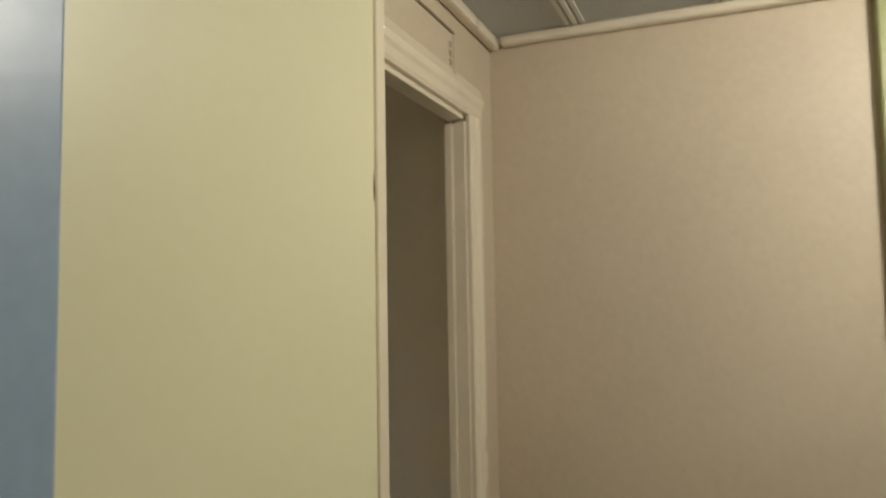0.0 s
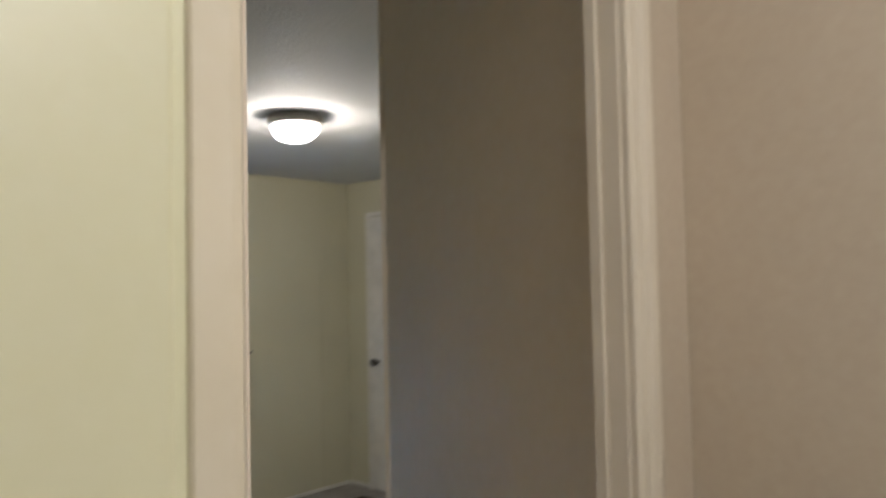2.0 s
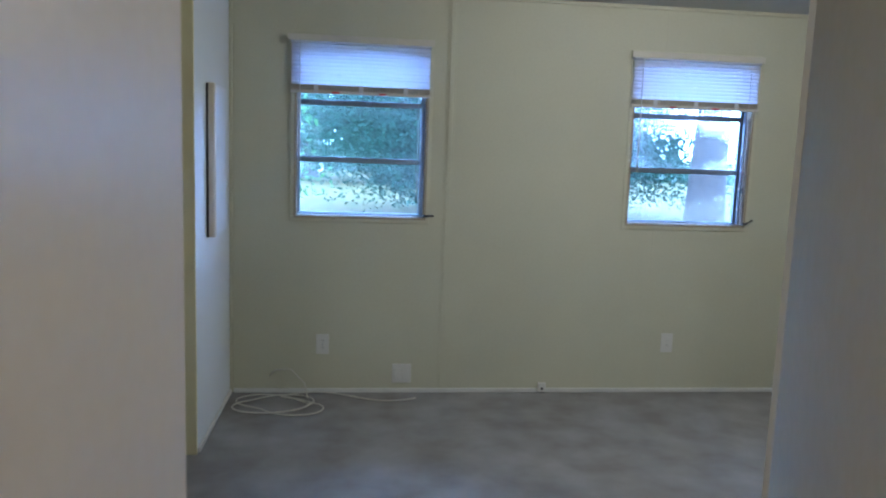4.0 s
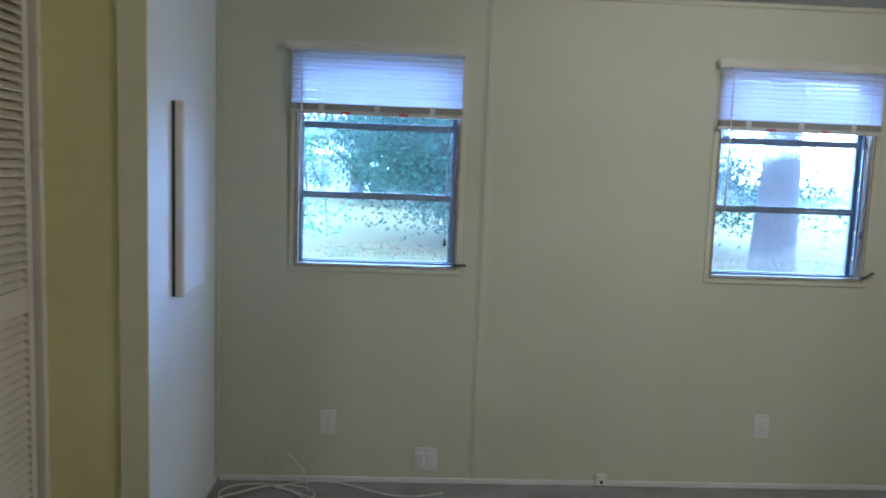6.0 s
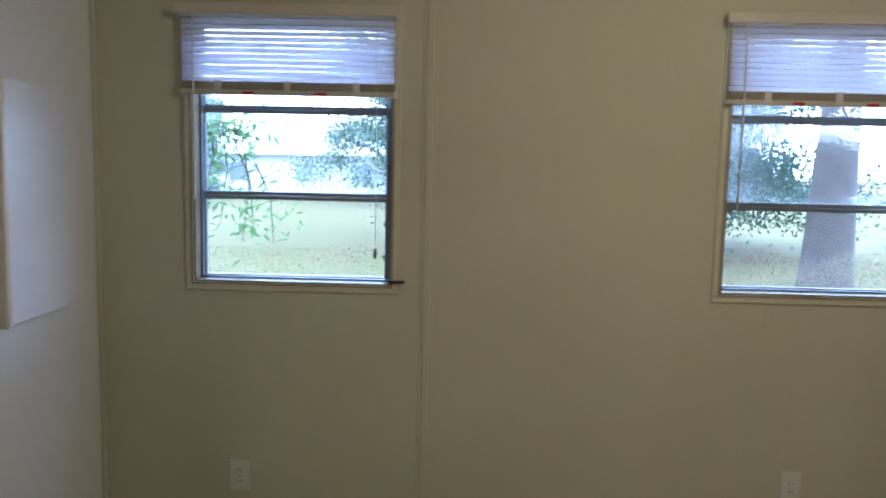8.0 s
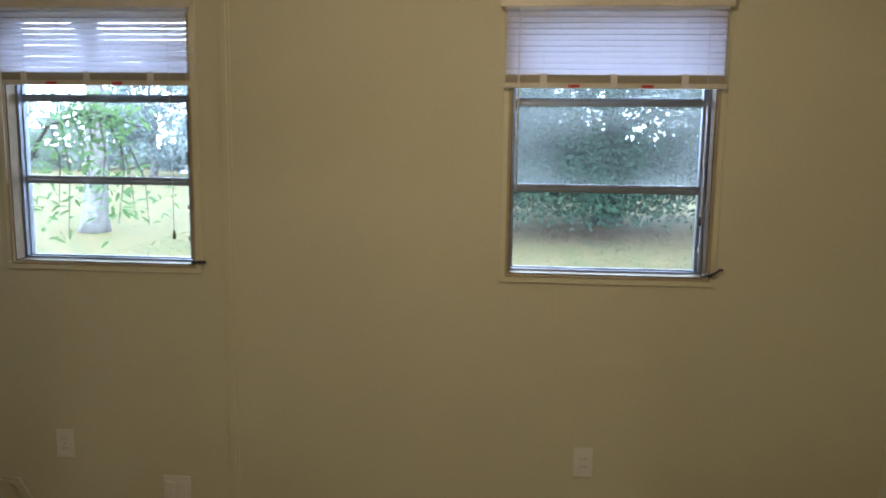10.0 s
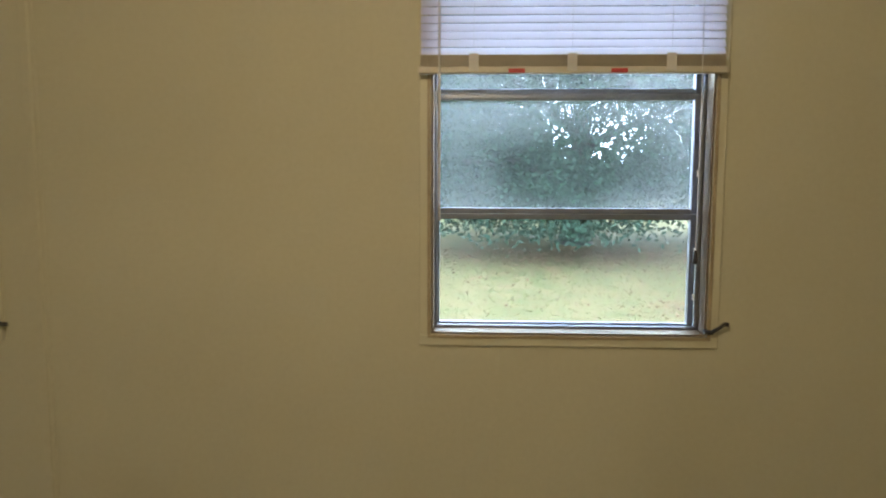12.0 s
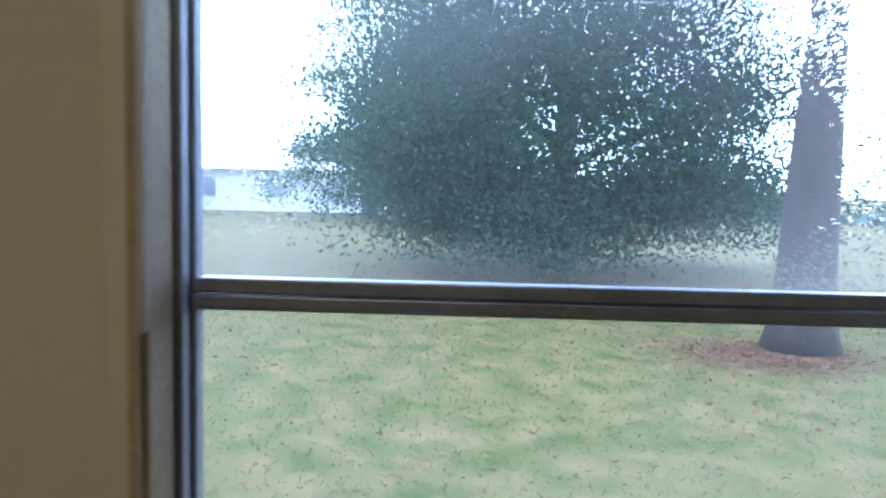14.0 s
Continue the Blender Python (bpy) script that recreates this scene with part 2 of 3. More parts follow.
def add_prism(bm, plan, z0, z1):
    """An upright prism over a plan polygon (anticlockwise)."""
    lo = [bm.verts.new((x, y, z0)) for x, y in plan]
    hi = [bm.verts.new((x, y, z1)) for x, y in plan]
    n = len(plan)
    bm.faces.new(lo[::-1])
    bm.faces.new(hi)
    for i in range(n):
        bm.faces.new((lo[i], lo[(i + 1) % n], hi[(i + 1) % n], hi[i]))


def add_lathe(bm, profile, seg=32, at=(0, 0, 0)):
    rings = []
    for r, z in profile:
        rings.append([bm.verts.new((at[0] + r * math.cos(a), at[1] + r * math.sin(a), at[2] + z))
                      for a in [2 * math.pi * k / seg for k in range(seg)]])
    for a, b in zip(rings, rings[1:]):
        for k in range(seg):
            bm.faces.new((a[k], a[(k + 1) % seg], b[(k + 1) % seg], b[k]))
    bm.faces.new(rings[0][::-1])
    bm.faces.new(rings[-1])


def add_tube(bm, pts, rad, seg=8):
    pts = [Vector(p) for p in pts]
    rads = rad if isinstance(rad, (list, tuple)) else [rad] * len(pts)
    rings = []
    for i, p in enumerate(pts):
        d = (pts[min(i + 1, len(pts) - 1)] - pts[max(i - 1, 0)]).normalized()
        u = d.cross(Vector((0.13, 0.2, 0.97)) if abs(d.z) < 0.9 else Vector((1, 0.1, 0))).normalized()
        w = d.cross(u)
        rings.append([bm.verts.new(p + rads[i] * (math.cos(a) * u + math.sin(a) * w))
                      for a in [2 * math.pi * k / seg for k in range(seg)]])
    for a, b in zip(rings, rings[1:]):
        for k in range(seg):
            bm.faces.new((a[k], a[(k + 1) % seg], b[(k + 1) % seg], b[k]))
    bm.faces.new(rings[0][::-1])
    bm.faces.new(rings[-1])


def done(name, bm, material, smooth=False):
    bmesh.ops.recalc_face_normals(bm, faces=bm.faces[:])
    me = bpy.data.meshes.new(name)
    bm.to_mesh(me)
    bm.free()
    me.materials.append(material)
    if smooth:
        me.polygons.foreach_set("use_smooth", [True] * len(me.polygons))
    return new(name, me)


def part(name, bm, material, parent, label="", smooth=False):
    ob = done(name, bm, material, smooth)
    ob.parent = parent
    if label:
        tagged(ob, label)
    return ob


def boxed(name, material, *dims, bevel=0.0):
    bm = bmesh.new()
    add_box(bm, *dims, bevel=bevel)
    return done(name, bm, material)


def part_box(name, material, parent, *dims, bevel=0.0, label=""):
    bm = bmesh.new()
    add_box(bm, *dims, bevel=bevel)
    return part(name, bm, material, parent, label)


def base(name, at, label, category, group="", kind=""):
    e = new(name)
    e.location = at
    return tagged(e, label, category, group, kind)


def structure(ob, label="", category=""):
    return tagged(ob, label, category, kind="structure")


# ---- bedroom shell ----
floor = structure(boxed("floor", M_CARPET, -3, EX + 0.1, -2.5, WY + 0.1, -0.12, 0), "worn mottled grey-beige carpet with darker edges", "floor")
ceiling = bmesh.new()
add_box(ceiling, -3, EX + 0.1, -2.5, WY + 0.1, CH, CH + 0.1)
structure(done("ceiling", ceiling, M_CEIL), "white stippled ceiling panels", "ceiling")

bm = bmesh.new()
xs = (-0.4, WIN[0] + 0.03, WIN[0] + WW - 0.03, WIN[1] + 0.03, WIN[1] + WW - 0.03, EX + 0.1)
for i in range(0, 6, 2):
    add_box(bm, xs[i], xs[i + 1], WY, WY + 0.11, 0, CH)
for i in (1, 3):
    add_box(bm, xs[i], xs[i + 1], WY, WY + 0.11, 0, WZ0 + 0.03)
    add_box(bm, xs[i], xs[i + 1], WY, WY + 0.11, WZ1 - 0.03, CH)
wall_north = structure(done("wall_north", bm, M_WALL), "pale painted panel wall with two windows", "wall")
for x, w, d in ((0.972, 0.05, 0.004), (0.972, 0.026, 0.009), (2.19, 0.012, 0.002), (3.40, 0.026, 0.005)):
    for z0, z1 in ((0.02, CH - 0.02),) if not 1.9 < x < 2.8 else ((0.02, WZ0 - 0.004), (WZ1 + 0.004, CH - 0.02)):
        bm = bmesh.new()
        add_box(bm, x - w / 2, x + w / 2, WY - d, WY - 0.0005, z0, z1, bevel=d * 0.3)
        part("batten", bm, M_WALL, wall_north)

structure(boxed("wall_east", M_WALL, EX, EX + 0.1, 0.9, WY, 0, CH), "pale painted panel wall", "wall")
structure(boxed("wall_south", M_WALL, 1.0905, EX, 0.842, 0.93, 0, CH), "pale painted panel wall", "wall")
structure(boxed("wall_west", M_WEST, -0.313, -0.22, 3.745, WY, 0, CH), "white painted wall beside the closet, brightened for daylight", "wall")
structure(boxed("wall_closet_end", M_WARMLIT, -0.72, -0.3135, 3.745, 3.83, 0, CH), "painted closet end wall, yellow deepened for lamp light", "wall")
structure(boxed("wall_closet_head", M_WARMLIT, -0.635, -0.575, 0.9005, 3.744, 2.03, CH), "painted wall above closet doors", "wall")
structure(boxed("wall_closet_back", M_WALL, -1.5, -1.4, 0.9005, 3.83, 0, CH), "closet back wall", "wall")
structure(boxed("wall_closet_side", M_WALL, -1.4, -0.721, 3.745, 3.83, 0, CH), "closet side wall", "wall")
structure(boxed("trim_corner", M_STRIP, -0.313, -0.216, 3.736, 3.7445, 0, CH, bevel=0.004), "cream corner trim strip, yellowed for lamp light", "trim")
structure(boxed("trim_corner_inside", M_WALL, -0.2195, -0.202, WY - 0.02, WY - 0.0005, 0.02, CH, bevel=0.004), "painted inside corner strip", "trim")
for nm, d in (("baseboard_north", (-0.201, EX, WY - 0.012, WY - 0.0005, 0.0, 0.026)), ("baseboard_east", (EX - 0.012, EX - 0.0005, 1.0, WY - 0.013, 0.0, 0.026)),
              ("baseboard_west", (-0.2195, -0.208, 3.76, WY - 0.021, 0.0, 0.026))):
    structure(boxed(nm, M_BASE, *d, bevel=0.004), "thin white floor strip along the wall", "baseboard")
structure(boxed("trim_ceiling_north", M_WALL, -0.201, EX, WY - 0.018, WY - 0.0006, CH - 0.022, CH - 0.0005, bevel=0.005), "thin painted ceiling moulding", "trim")


# ---- windows ----
def window_at(x, name, glass, label, straight=False):
    w = base(name, (x, WY, WZ0), label, "window", "bedroom windows", "structure")

    def P(nm, material, x0, x1, y0, y1, z0, z1, bevel=0.0, parent=w, lab=""):
        return part_box(nm, material, parent, x0, x1, y0, y1, z0 - WZ0, z1 - WZ0, bevel=bevel, label=lab)
    t = 0.03
    # painted casing on the wall
    P("casing", M_CASE, 0, WW, -0.010, -0.0005, WZ0, WZ0 + t, 0.003)
    P("casing", M_CASE, 0, WW, -0.010, -0.0005, WZ1 - t, WZ1, 0.003)
    P("casing", M_CASE, 0, t, -0.010, -0.0005, WZ0 + t, WZ1 - t, 0.003)
    P("casing", M_CASE, WW - t, WW, -0.010, -0.0005, WZ0 + t, WZ1 - t, 0.003)
    # aged liner in the opening, then the metal frame
    a, b, z0, z1 = t + 0.001, WW - t - 0.001, WZ0 + t + 0.001, WZ1 - t - 0.001
    for nm, m, d, y0, y1 in (("liner", M_BRONZE, 0.005, -0.006, 0.05), ("window_frame", M_ALU, 0.012, 0.0505, 0.105)):
        P(nm, m, a, b, y0, y1, z0, z0 + d, 0.001)
        P(nm, m, a, b, y0, y1, z1 - d, z1, 0.001)
        P(nm, m, a, a + d, y0, y1, z0 + d, z1 - d, 0.001)
        P(nm, m, b - d, b, y0, y1, z0 + d, z1 - d, 0.001)
    # brown lip round the opening
    for d in ((0.021, WW - 0.021, WZ0 + 0.021, WZ0 + t), (0.021, WW - 0.021, WZ1 - t, WZ1 - 0.021),
              (0.021, t, WZ0 + t, WZ1 - t), (WW - t, WW - 0.021, WZ0 + t, WZ1 - t)):
        P("lip", M_LIP, d[0], d[1], -0.0135, -0.0102, d[2], d[3], 0.001)
    # three awning sashes one above the other
    gl, gr = 0.048, 0.711
    for i, (s0, s1) in enumerate(((1.028, 1.306), (1.336, 1.618), (1.648, 1.925))):
        o0, o1 = s0 - 0.0145, s1 + 0.0145
        if i == 0:
            o0 = z0 + 0.0125
        s = base("sash", (0, 0, 0), "", "")
        s.parent = w
        P("stile", M_ALU, a + 0.0125, gl, 0.07, 0.092, o0, o1, 0.002, s)
        P("stile", M_ALU, gr, b - 0.0125, 0.07, 0.092, o0, o1, 0.002, s)
        P("rail", M_ALU, gl, gr, 0.072, 0.092, o0, s0, 0.002, s)
        P("rail", M_ALU, gl, gr, 0.070, 0.092, s1, o1, 0.002, s)
        P("rail_lip", M_ALU, gl, gr, 0.064, 0.0695, s1 + 0.004, o1, 0.001, s)
        g = P("pane", glass if i or glass == M_GLASS1 else M_GLASS0, gl - 0.004, gr + 0.004, 0.082, 0.085, s0 - 0.004, s1 + 0.004, 0, s)
        g.visible_shadow = False
    # operator bar up the side, and the crank
    P("operator_bar", M_ALU, b - 0.024, b - 0.014, 0.022, 0.034, z0 + 0.02, 1.62, 0.002)
    for z in (1.10, 1.22, 1.42):
        P("operator_clip", M_CORD, b - 0.03, b - 0.0245, 0.018, 0.030, z, z + 0.018, 0.003)
    bm = bmesh.new()
    add_tube(bm, [(WW - 0.036, -0.004, 0.046), (WW - 0.030, -0.020, 0.046), (WW - 0.018, -0.024, 0.046)], 0.006)
    if straight:
        add_tube(bm, [(WW - 0.026, -0.025, 0.046), (WW, -0.026, 0.048), (WW + 0.022, -0.026, 0.047)], [0.005, 0.0055, 0.006])
    else:
        add_tube(bm, [(WW - 0.022, -0.025, 0.047), (WW - 0.004, -0.026, 0.058), (WW + 0.008, -0.026, 0.068), (WW + 0.018, -0.026, 0.067)], [0.005, 0.0045, 0.005, 0.006])
    part("crank", bm, M_DARK, w, "black metal crank handle", True)
    return w


window_1 = window_at(WIN[0], "window_1", M_GLASS1, "metal awning window with three panes and crank", True)
window_2 = window_at(WIN[1], "window_2", M_GLASS2, "metal awning window with three wet misted panes")


# ---- mini blinds ----
def slat_mesh(width):
    bm = bmesh.new()
    n = 6
    top, bot = [], []
    for k in range(n + 1):
        u = (k / n - 0.5) * 0.025
        h = 0.0022 * (1 - (2 * k / n - 1) ** 2)
        c, s = math.cos(radians(53)), math.sin(radians(53))
        y, z = u * c - h * s, u * s + h * c
        top.append([bm.verts.new((sx * width / 2, y, z + 0.0004)) for sx in (-1, 1)])
        bot.append([bm.verts.new((sx * width / 2, y, z - 0.0004)) for sx in (-1, 1)])
    for k in range(n):
        bm.faces.new((top[k][0], top[k][1], top[k + 1][1], top[k + 1][0]))
        bm.faces.new((bot[k][0], bot[k + 1][0], bot[k + 1][1], bot[k][1]))
    bm.faces.new((top[0][0], bot[0][0], bot[0][1], top[0][1]))
    bm.faces.new((top[n][0], top[n][1], bot[n][1], bot[n][0]))
    me = bpy.data.meshes.new("slat")
    bm.to_mesh(me)
    bm.free()
    me.materials.append(M_BLIND)
    me.polygons.foreach_set("use_smooth", [True] * len(me.polygons))
    return me


SLAT = slat_mesh(0.742)


def blind_at(x, label, tassel_z):
    cy = WY - 0.033
    b = base("mini_blind", (x + 0.377, cy, 1.93), label, "window blind", "bedroom blinds")

    def P(nm, material, x0, x1, y0, y1, z0, z1, bevel=0.0, lab=""):
        return part_box(nm, material, b, x0, x1, y0, y1, z0 - 1.93, z1 - 1.93, bevel=bevel, label=lab)
    P("headrail", M_BLIND, -0.375, 0.375, -0.012, 0.0225, 1.935, 1.972, 0.002)
    P("valance", M_RAIL, -0.39, 0.39, -0.0185, -0.0145, 1.945, 1.978, 0.001)
    z = 1.922
    while z > 1.726:
        s = new("slat", SLAT)
        s.parent = b
        s.location = (random.uniform(-0.001, 0.001), 0, z - 1.93)
        s.rotation_euler = (random.uniform(-0.03, 0.03), random.uniform(-0.002, 0.002), 0)
        z -= 0.0195
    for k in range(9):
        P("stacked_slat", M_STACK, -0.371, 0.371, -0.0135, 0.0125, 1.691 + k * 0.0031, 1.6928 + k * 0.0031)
    P("bottom_rail", M_RAIL, -0.377, 0.377, -0.014, 0.013, 1.673, 1.690, 0.003)
    for sx in (-0.24, 0.0, 0.24):
        P("ladder_clip", M_CORD, sx - 0.012, sx + 0.012, -0.0165, -0.0145, 1.678, 1.722, 0.0005)
        bm = bmesh.new()
        for y in (-0.014, 0.0135):
            add_tube(bm, [(sx, y, -0.2), (sx + 0.001, y, 0.0)], 0.0006, 5)
        part("ladder_cord", bm, M_CORD, b)
    for sx in (-0.135, 0.115):
        P("sticker", M_RED, sx - 0.02, sx + 0.02, -0.0165, -0.0145, 1.6735, 1.684)
    bm = bmesh.new()
    x0 = -0.325
    add_tube(bm, [(x0, -0.022, 0.01), (x0 + 0.001, -0.024, -0.3), (x0 + 0.001, -0.023, -0.62)], 0.0035, 6)
    part("tilt_wand", bm, M_CORD, b, "clear plastic tilt wand", True)
    bm = bmesh.new()
    x0 = 0.31
    add_tube(bm, [(x0, -0.022, 0.01), (x0 + 0.003, -0.023, -0.4), (x0 + 0.002, -0.022, tassel_z - 1.93)], 0.0012, 5)
    part("pull_cord", bm, M_CORD, b)
    bm = bmesh.new()
    add_lathe(bm, [(0.002, 0.0), (0.0045, -0.006), (0.0065, -0.03), (0.004, -0.034)], 10, (x0 + 0.002, -0.022, tassel_z - 1.93))
    part("tassel", bm, M_DARK, b, "", True)
    return b


blind_at(WIN[0], "white half-raised mini blind over the window", 1.15)
blind_at(WIN[1], "white half-raised mini blind over wet window", 1.24)


# ---- outlets, plates, cable ----
def outlet(x, z0, label, w=0.072, h=0.115, wide=False):
    o = base("wall_outlet", (x, WY, z0), label, "outlet", "wall outlets")
    part_box("cover_plate", M_PLATE, o, -w / 2, w / 2, -0.007, -0.0005, 0, h, bevel=0.002)
    if wide:
        f = part_box("insert", M_PLATE, o, -0.0165, 0.0165, -0.0095, -0.0071, 0.024, 0.091, bevel=0.001)
        for zc in (0.042, 0.073):
            for dx in (-0.006, 0.006):
                part_box("slot", M_DARK, f, dx - 0.001, dx + 0.001, -0.0102, -0.0096, zc - 0.004, zc + 0.004)
    else:
        for zc in (0.036, 0.079):
            f = part_box("socket", M_PLATE, o, -0.017, 0.017, -0.0095, -0.0071, zc - 0.014, zc + 0.014, bevel=0.001)
            for dx in (-0.006, 0.006):
                part_box("slot", M_DARK, f, dx - 0.001, dx + 0.001, -0.0102, -0.0096, zc - 0.002, zc + 0.007)
        part_box("screw", M_ALU, o, -0.003, 0.003, -0.0085, -0.0072, 0.055, 0.060)
    return o


outlet(0.29, 0.226, "ivory duplex outlet on the window wall")
outlet(2.318, 0.246, "ivory outlet with one tall rectangular insert", wide=True)
tv = base("cover_plate", (0.742, WY, 0.058), "white double blank plate low on wall", "wall plate")
part_box("plate", M_PLATE, tv, -0.055, 0.055, -0.008, -0.0005, 0, 0.112, bevel=0.003)
for dx, out in ((-0.024, 0.018), (0.024, 0.011)):
    part_box("insert", M_PLATE, tv, dx - 0.017, dx + 0.017, -out, -0.0081, 0.022, 0.09, bevel=0.002)
jk = base("phone_jack", (1.565, WY - 0.013, 0.012), "small white phone jack at the floor strip", "phone jack")
part_box("box", M_PLATE, jk, -0.024, 0.024, -0.022, -0.0005, 0.0, 0.052, bevel=0.004)
part_box("socket", M_DARK, jk, -0.007, 0.007, -0.0245, -0.0222, 0.012, 0.026)
bm = bmesh.new()
pts = []
for k in range(90):
    a = 0.16 * k
    r = 0.15 + 0.035 * math.sin(1.7 * a) + 0.02 * math.sin(0.37 * k)
    pts.append((0.02 + r * 1.35 * math.cos(a) + 0.0008 * k, 4.36 + r * 0.95 * math.sin(a), 0.007 + 0.012 * (1 + math.sin(a * 0.31)) * (k % 40) / 40))
end = Vector(pts[-1])
for k in range(1, 24):
    u = k / 23
    pts.append((end.x + (0.82 - end.x) * u, end.y + (4.50 - end.y) * u + 0.07 * math.sin(u * 6), 0.006 + 0.01 * (1 - u)))
add_tube(bm, pts, 0.0042, 6)
tagged(done("coax_cable", bm, M_COAX, True), "loose coil of white coax cable on carpet", "cable")
bm = bmesh.new()
add_tube(bm, [(0.0, WY - 0.012, 0.10), (0.03, WY - 0.03, 0.14), (0.12, WY - 0.05, 0.15), (0.2, WY - 0.09, 0.08), (0.22, WY - 0.14, 0.012)], 0.0035, 6)
tagged(done("wire_stub", bm, M_COAX, True), "bent white wire end by the corner", "cable")

# floor register
reg = base("floor_register", (3.30, 4.20, 0), "dark brown metal floor register in carpet", "floor vent")
for d in ((-0.16, 0.16, -0.06, -0.045), (-0.16, 0.16, 0.045, 0.06), (-0.16, -0.145, -0.045, 0.045), (0.145, 0.16, -0.045, 0.045)):
    part_box("frame", M_VENT, reg, *d, 0.0005, 0.009, bevel=0.002)
for k in range(14):
    x = -0.138 + k * 0.0212
    part_box("louvre", M_VENT, reg, x - 0.003, x + 0.003, -0.0449, 0.0449, 0.0005, 0.006)

# breaker box on the west wall
pan = base("wall_panel_box", (-0.2195, 3.985, 0.952), "flat white wall panel with rounded edge strip", "wall box")
part_box("panel_face", M_PANEL, pan, 0.0003, 0.032, 0.0345, 0.345, 0.004, 0.708, bevel=0.005)
part_box("edge_strip", M_TRIM, pan, 0.0003, 0.040, 0.0085, 0.034, 0.0, 0.71, bevel=0.007, label="rounded cream metal edge strip")
# thin dark strip added for the gap along the panel's near edge
part_box("dark_strip", M_DARK, pan, 0.0003, 0.010, 0.0025, 0.008, 0.003, 0.707, label="thin dark strip beside the panel edge")

# ---- louvred closet doors ----
structure(boxed("trim_closet_jamb", M_TRIM, -0.587, -0.547, 3.716, 3.7445, 0, 2.03, bevel=0.004), "cream closet door jamb", "trim")


def louvre_leaf(y0, y1, x, label):
    d = base("louvred_closet_door", (x, y0, 0), label, "closet door", "closet doors")
    w = y1 - y0
    part_box("stile", M_TRIM, d, 0, 0.028, 0, 0.035, 0.012, 2.005, bevel=0.003)
    part_box("stile", M_TRIM, d, 0, 0.028, w - 0.035, w, 0.012, 2.005, bevel=0.003)
    for z0, z1 in ((0.012, 0.13), (0.95, 1.03), (1.93, 2.005)):
        part_box("rail", M_TRIM, d, 0.001, 0.027, 0.0352, w - 0.0352, z0, z1, bevel=0.002)
    bm = bmesh.new()
    add_box(bm, -0.017, 0.017, -(w - 0.072) / 2, (w - 0.072) / 2, -0.003, 0.003)
    first = None
    for lo, hi in ((0.15, 0.94), (1.045, 1.925)):
        z = lo
        while z < hi:
            if first is None:
                s = part("slat", bm, M_TRIM, d)
                first = s.data
            else:
                s = new("slat", first)
                s.parent = d
            s.location = (0.014, w / 2, z)
            s.rotation_euler = (0, radians(38), 0)
            z += 0.029
    return d


louvre_leaf(3.435, 3.712, -0.600, "cream louvred closet door leaf with fine slats")
louvre_leaf(3.145, 3.422, -0.615, "cream louvred closet door leaf standing slightly ajar")

# ---- white door on the east wall ----
d2 = base("door_2", (EX, 3.55, 0), "plain white closed door with dark knob", "door", kind="structure")
part_box("slab", M_BASE, d2, -0.022, -0.0005, 0.03, 0.78, 0.01, 1.965, bevel=0.003)
for d in ((0.0, 0.028, 0.0, 2.0), (0.782, 0.81, 0.0, 2.0), (0.0285, 0.7815, 1.97, 2.0)):
    part_box("casing", M_BASE, d2, -0.03, -0.0005, *d, bevel=0.003)
bm = bmesh.new()
add_lathe(bm, [(0.012, 0.0), (0.012, 0.03), (0.026, 0.04), (0.028, 0.055), (0.018, 0.066)], 20)
kn = part("knob", bm, M_DARK, d2, "dark door knob", True)
kn.location, kn.rotation_euler = (-0.022, 0.70, 0.92), (0, radians(-90), 0)


# ---- ceiling lamps ----
def dome_lamp(x, y, label, power, tone, top=CH):
    o = base("ceiling_light", (x, y, top), label, "ceiling lamp", "ceiling lamps")
    bm = bmesh.new()
    add_lathe(bm, [(0.112, -0.0005), (0.120, -0.012), (0.121, -0.030), (0.114, -0.040), (0.104, -0.042)], 40)
    part("pan", bm, M_PAN, o, "dull brushed metal pan", True)
    bm = bmesh.new()
    add_lathe(bm, [(0.102, -0.043), (0.104, -0.056), (0.096, -0.080), (0.072, -0.103), (0.036, -0.114), (0.004, -0.116)], 40)
    g = part("shade", bm, M_DOME, o, "glowing frosted glass dome", True)
    g.visible_shadow = False
    la = bpy.data.lights.new("bulb", "POINT")
    la.energy = power
    la.color = tone
    la.shadow_soft_size = 0.05
    b = new("bulb", la)
    b.location = (x, y, top - 0.068)
    return o


dome_lamp(*LAMP, "frosted dome ceiling lamp, switched on", 33, (1.0, 0.79, 0.50))
dome_lamp(*HALL_LAMP, "frosted dome ceiling lamp in the hall, on", 29.5, (1.0, 0.84, 0.60), HC)

# ---- hall and doorway ----
YD = 0.832
bm = bmesh.new()
add_prism(bm, [(-0.323, 0.697), (0.163, 0.697), (0.166, 0.6985), (0.168, 0.701), (0.175, 0.701), (0.175, 0.80), (-0.323, 0.80)], 0, CH)
structure(done("wall_hall_north", bm, M_SLAB), "glossy cream yellow hall wall", "wall")
bm = bmesh.new()
add_prism(bm, [(0.1751, 0.699), (0.177, 0.697), (0.200, 0.697), (0.204, 0.6985), (0.207, 0.704), (0.212, 0.706), (0.2175, 0.712), (0.2215, 0.724), (0.2215, 0.80), (0.1751, 0.80)], 0, CH)
structure(done("trim_door_left", bm, M_EDGE), "cream moulded door casing at the wall end", "trim")
structure(boxed("trim_hinge_jamb", M_EDGE, 0.179, 0.2255, 0.8005, 0.90, 0, CH), "cream hinge jamb of the bedroom doorway", "trim")
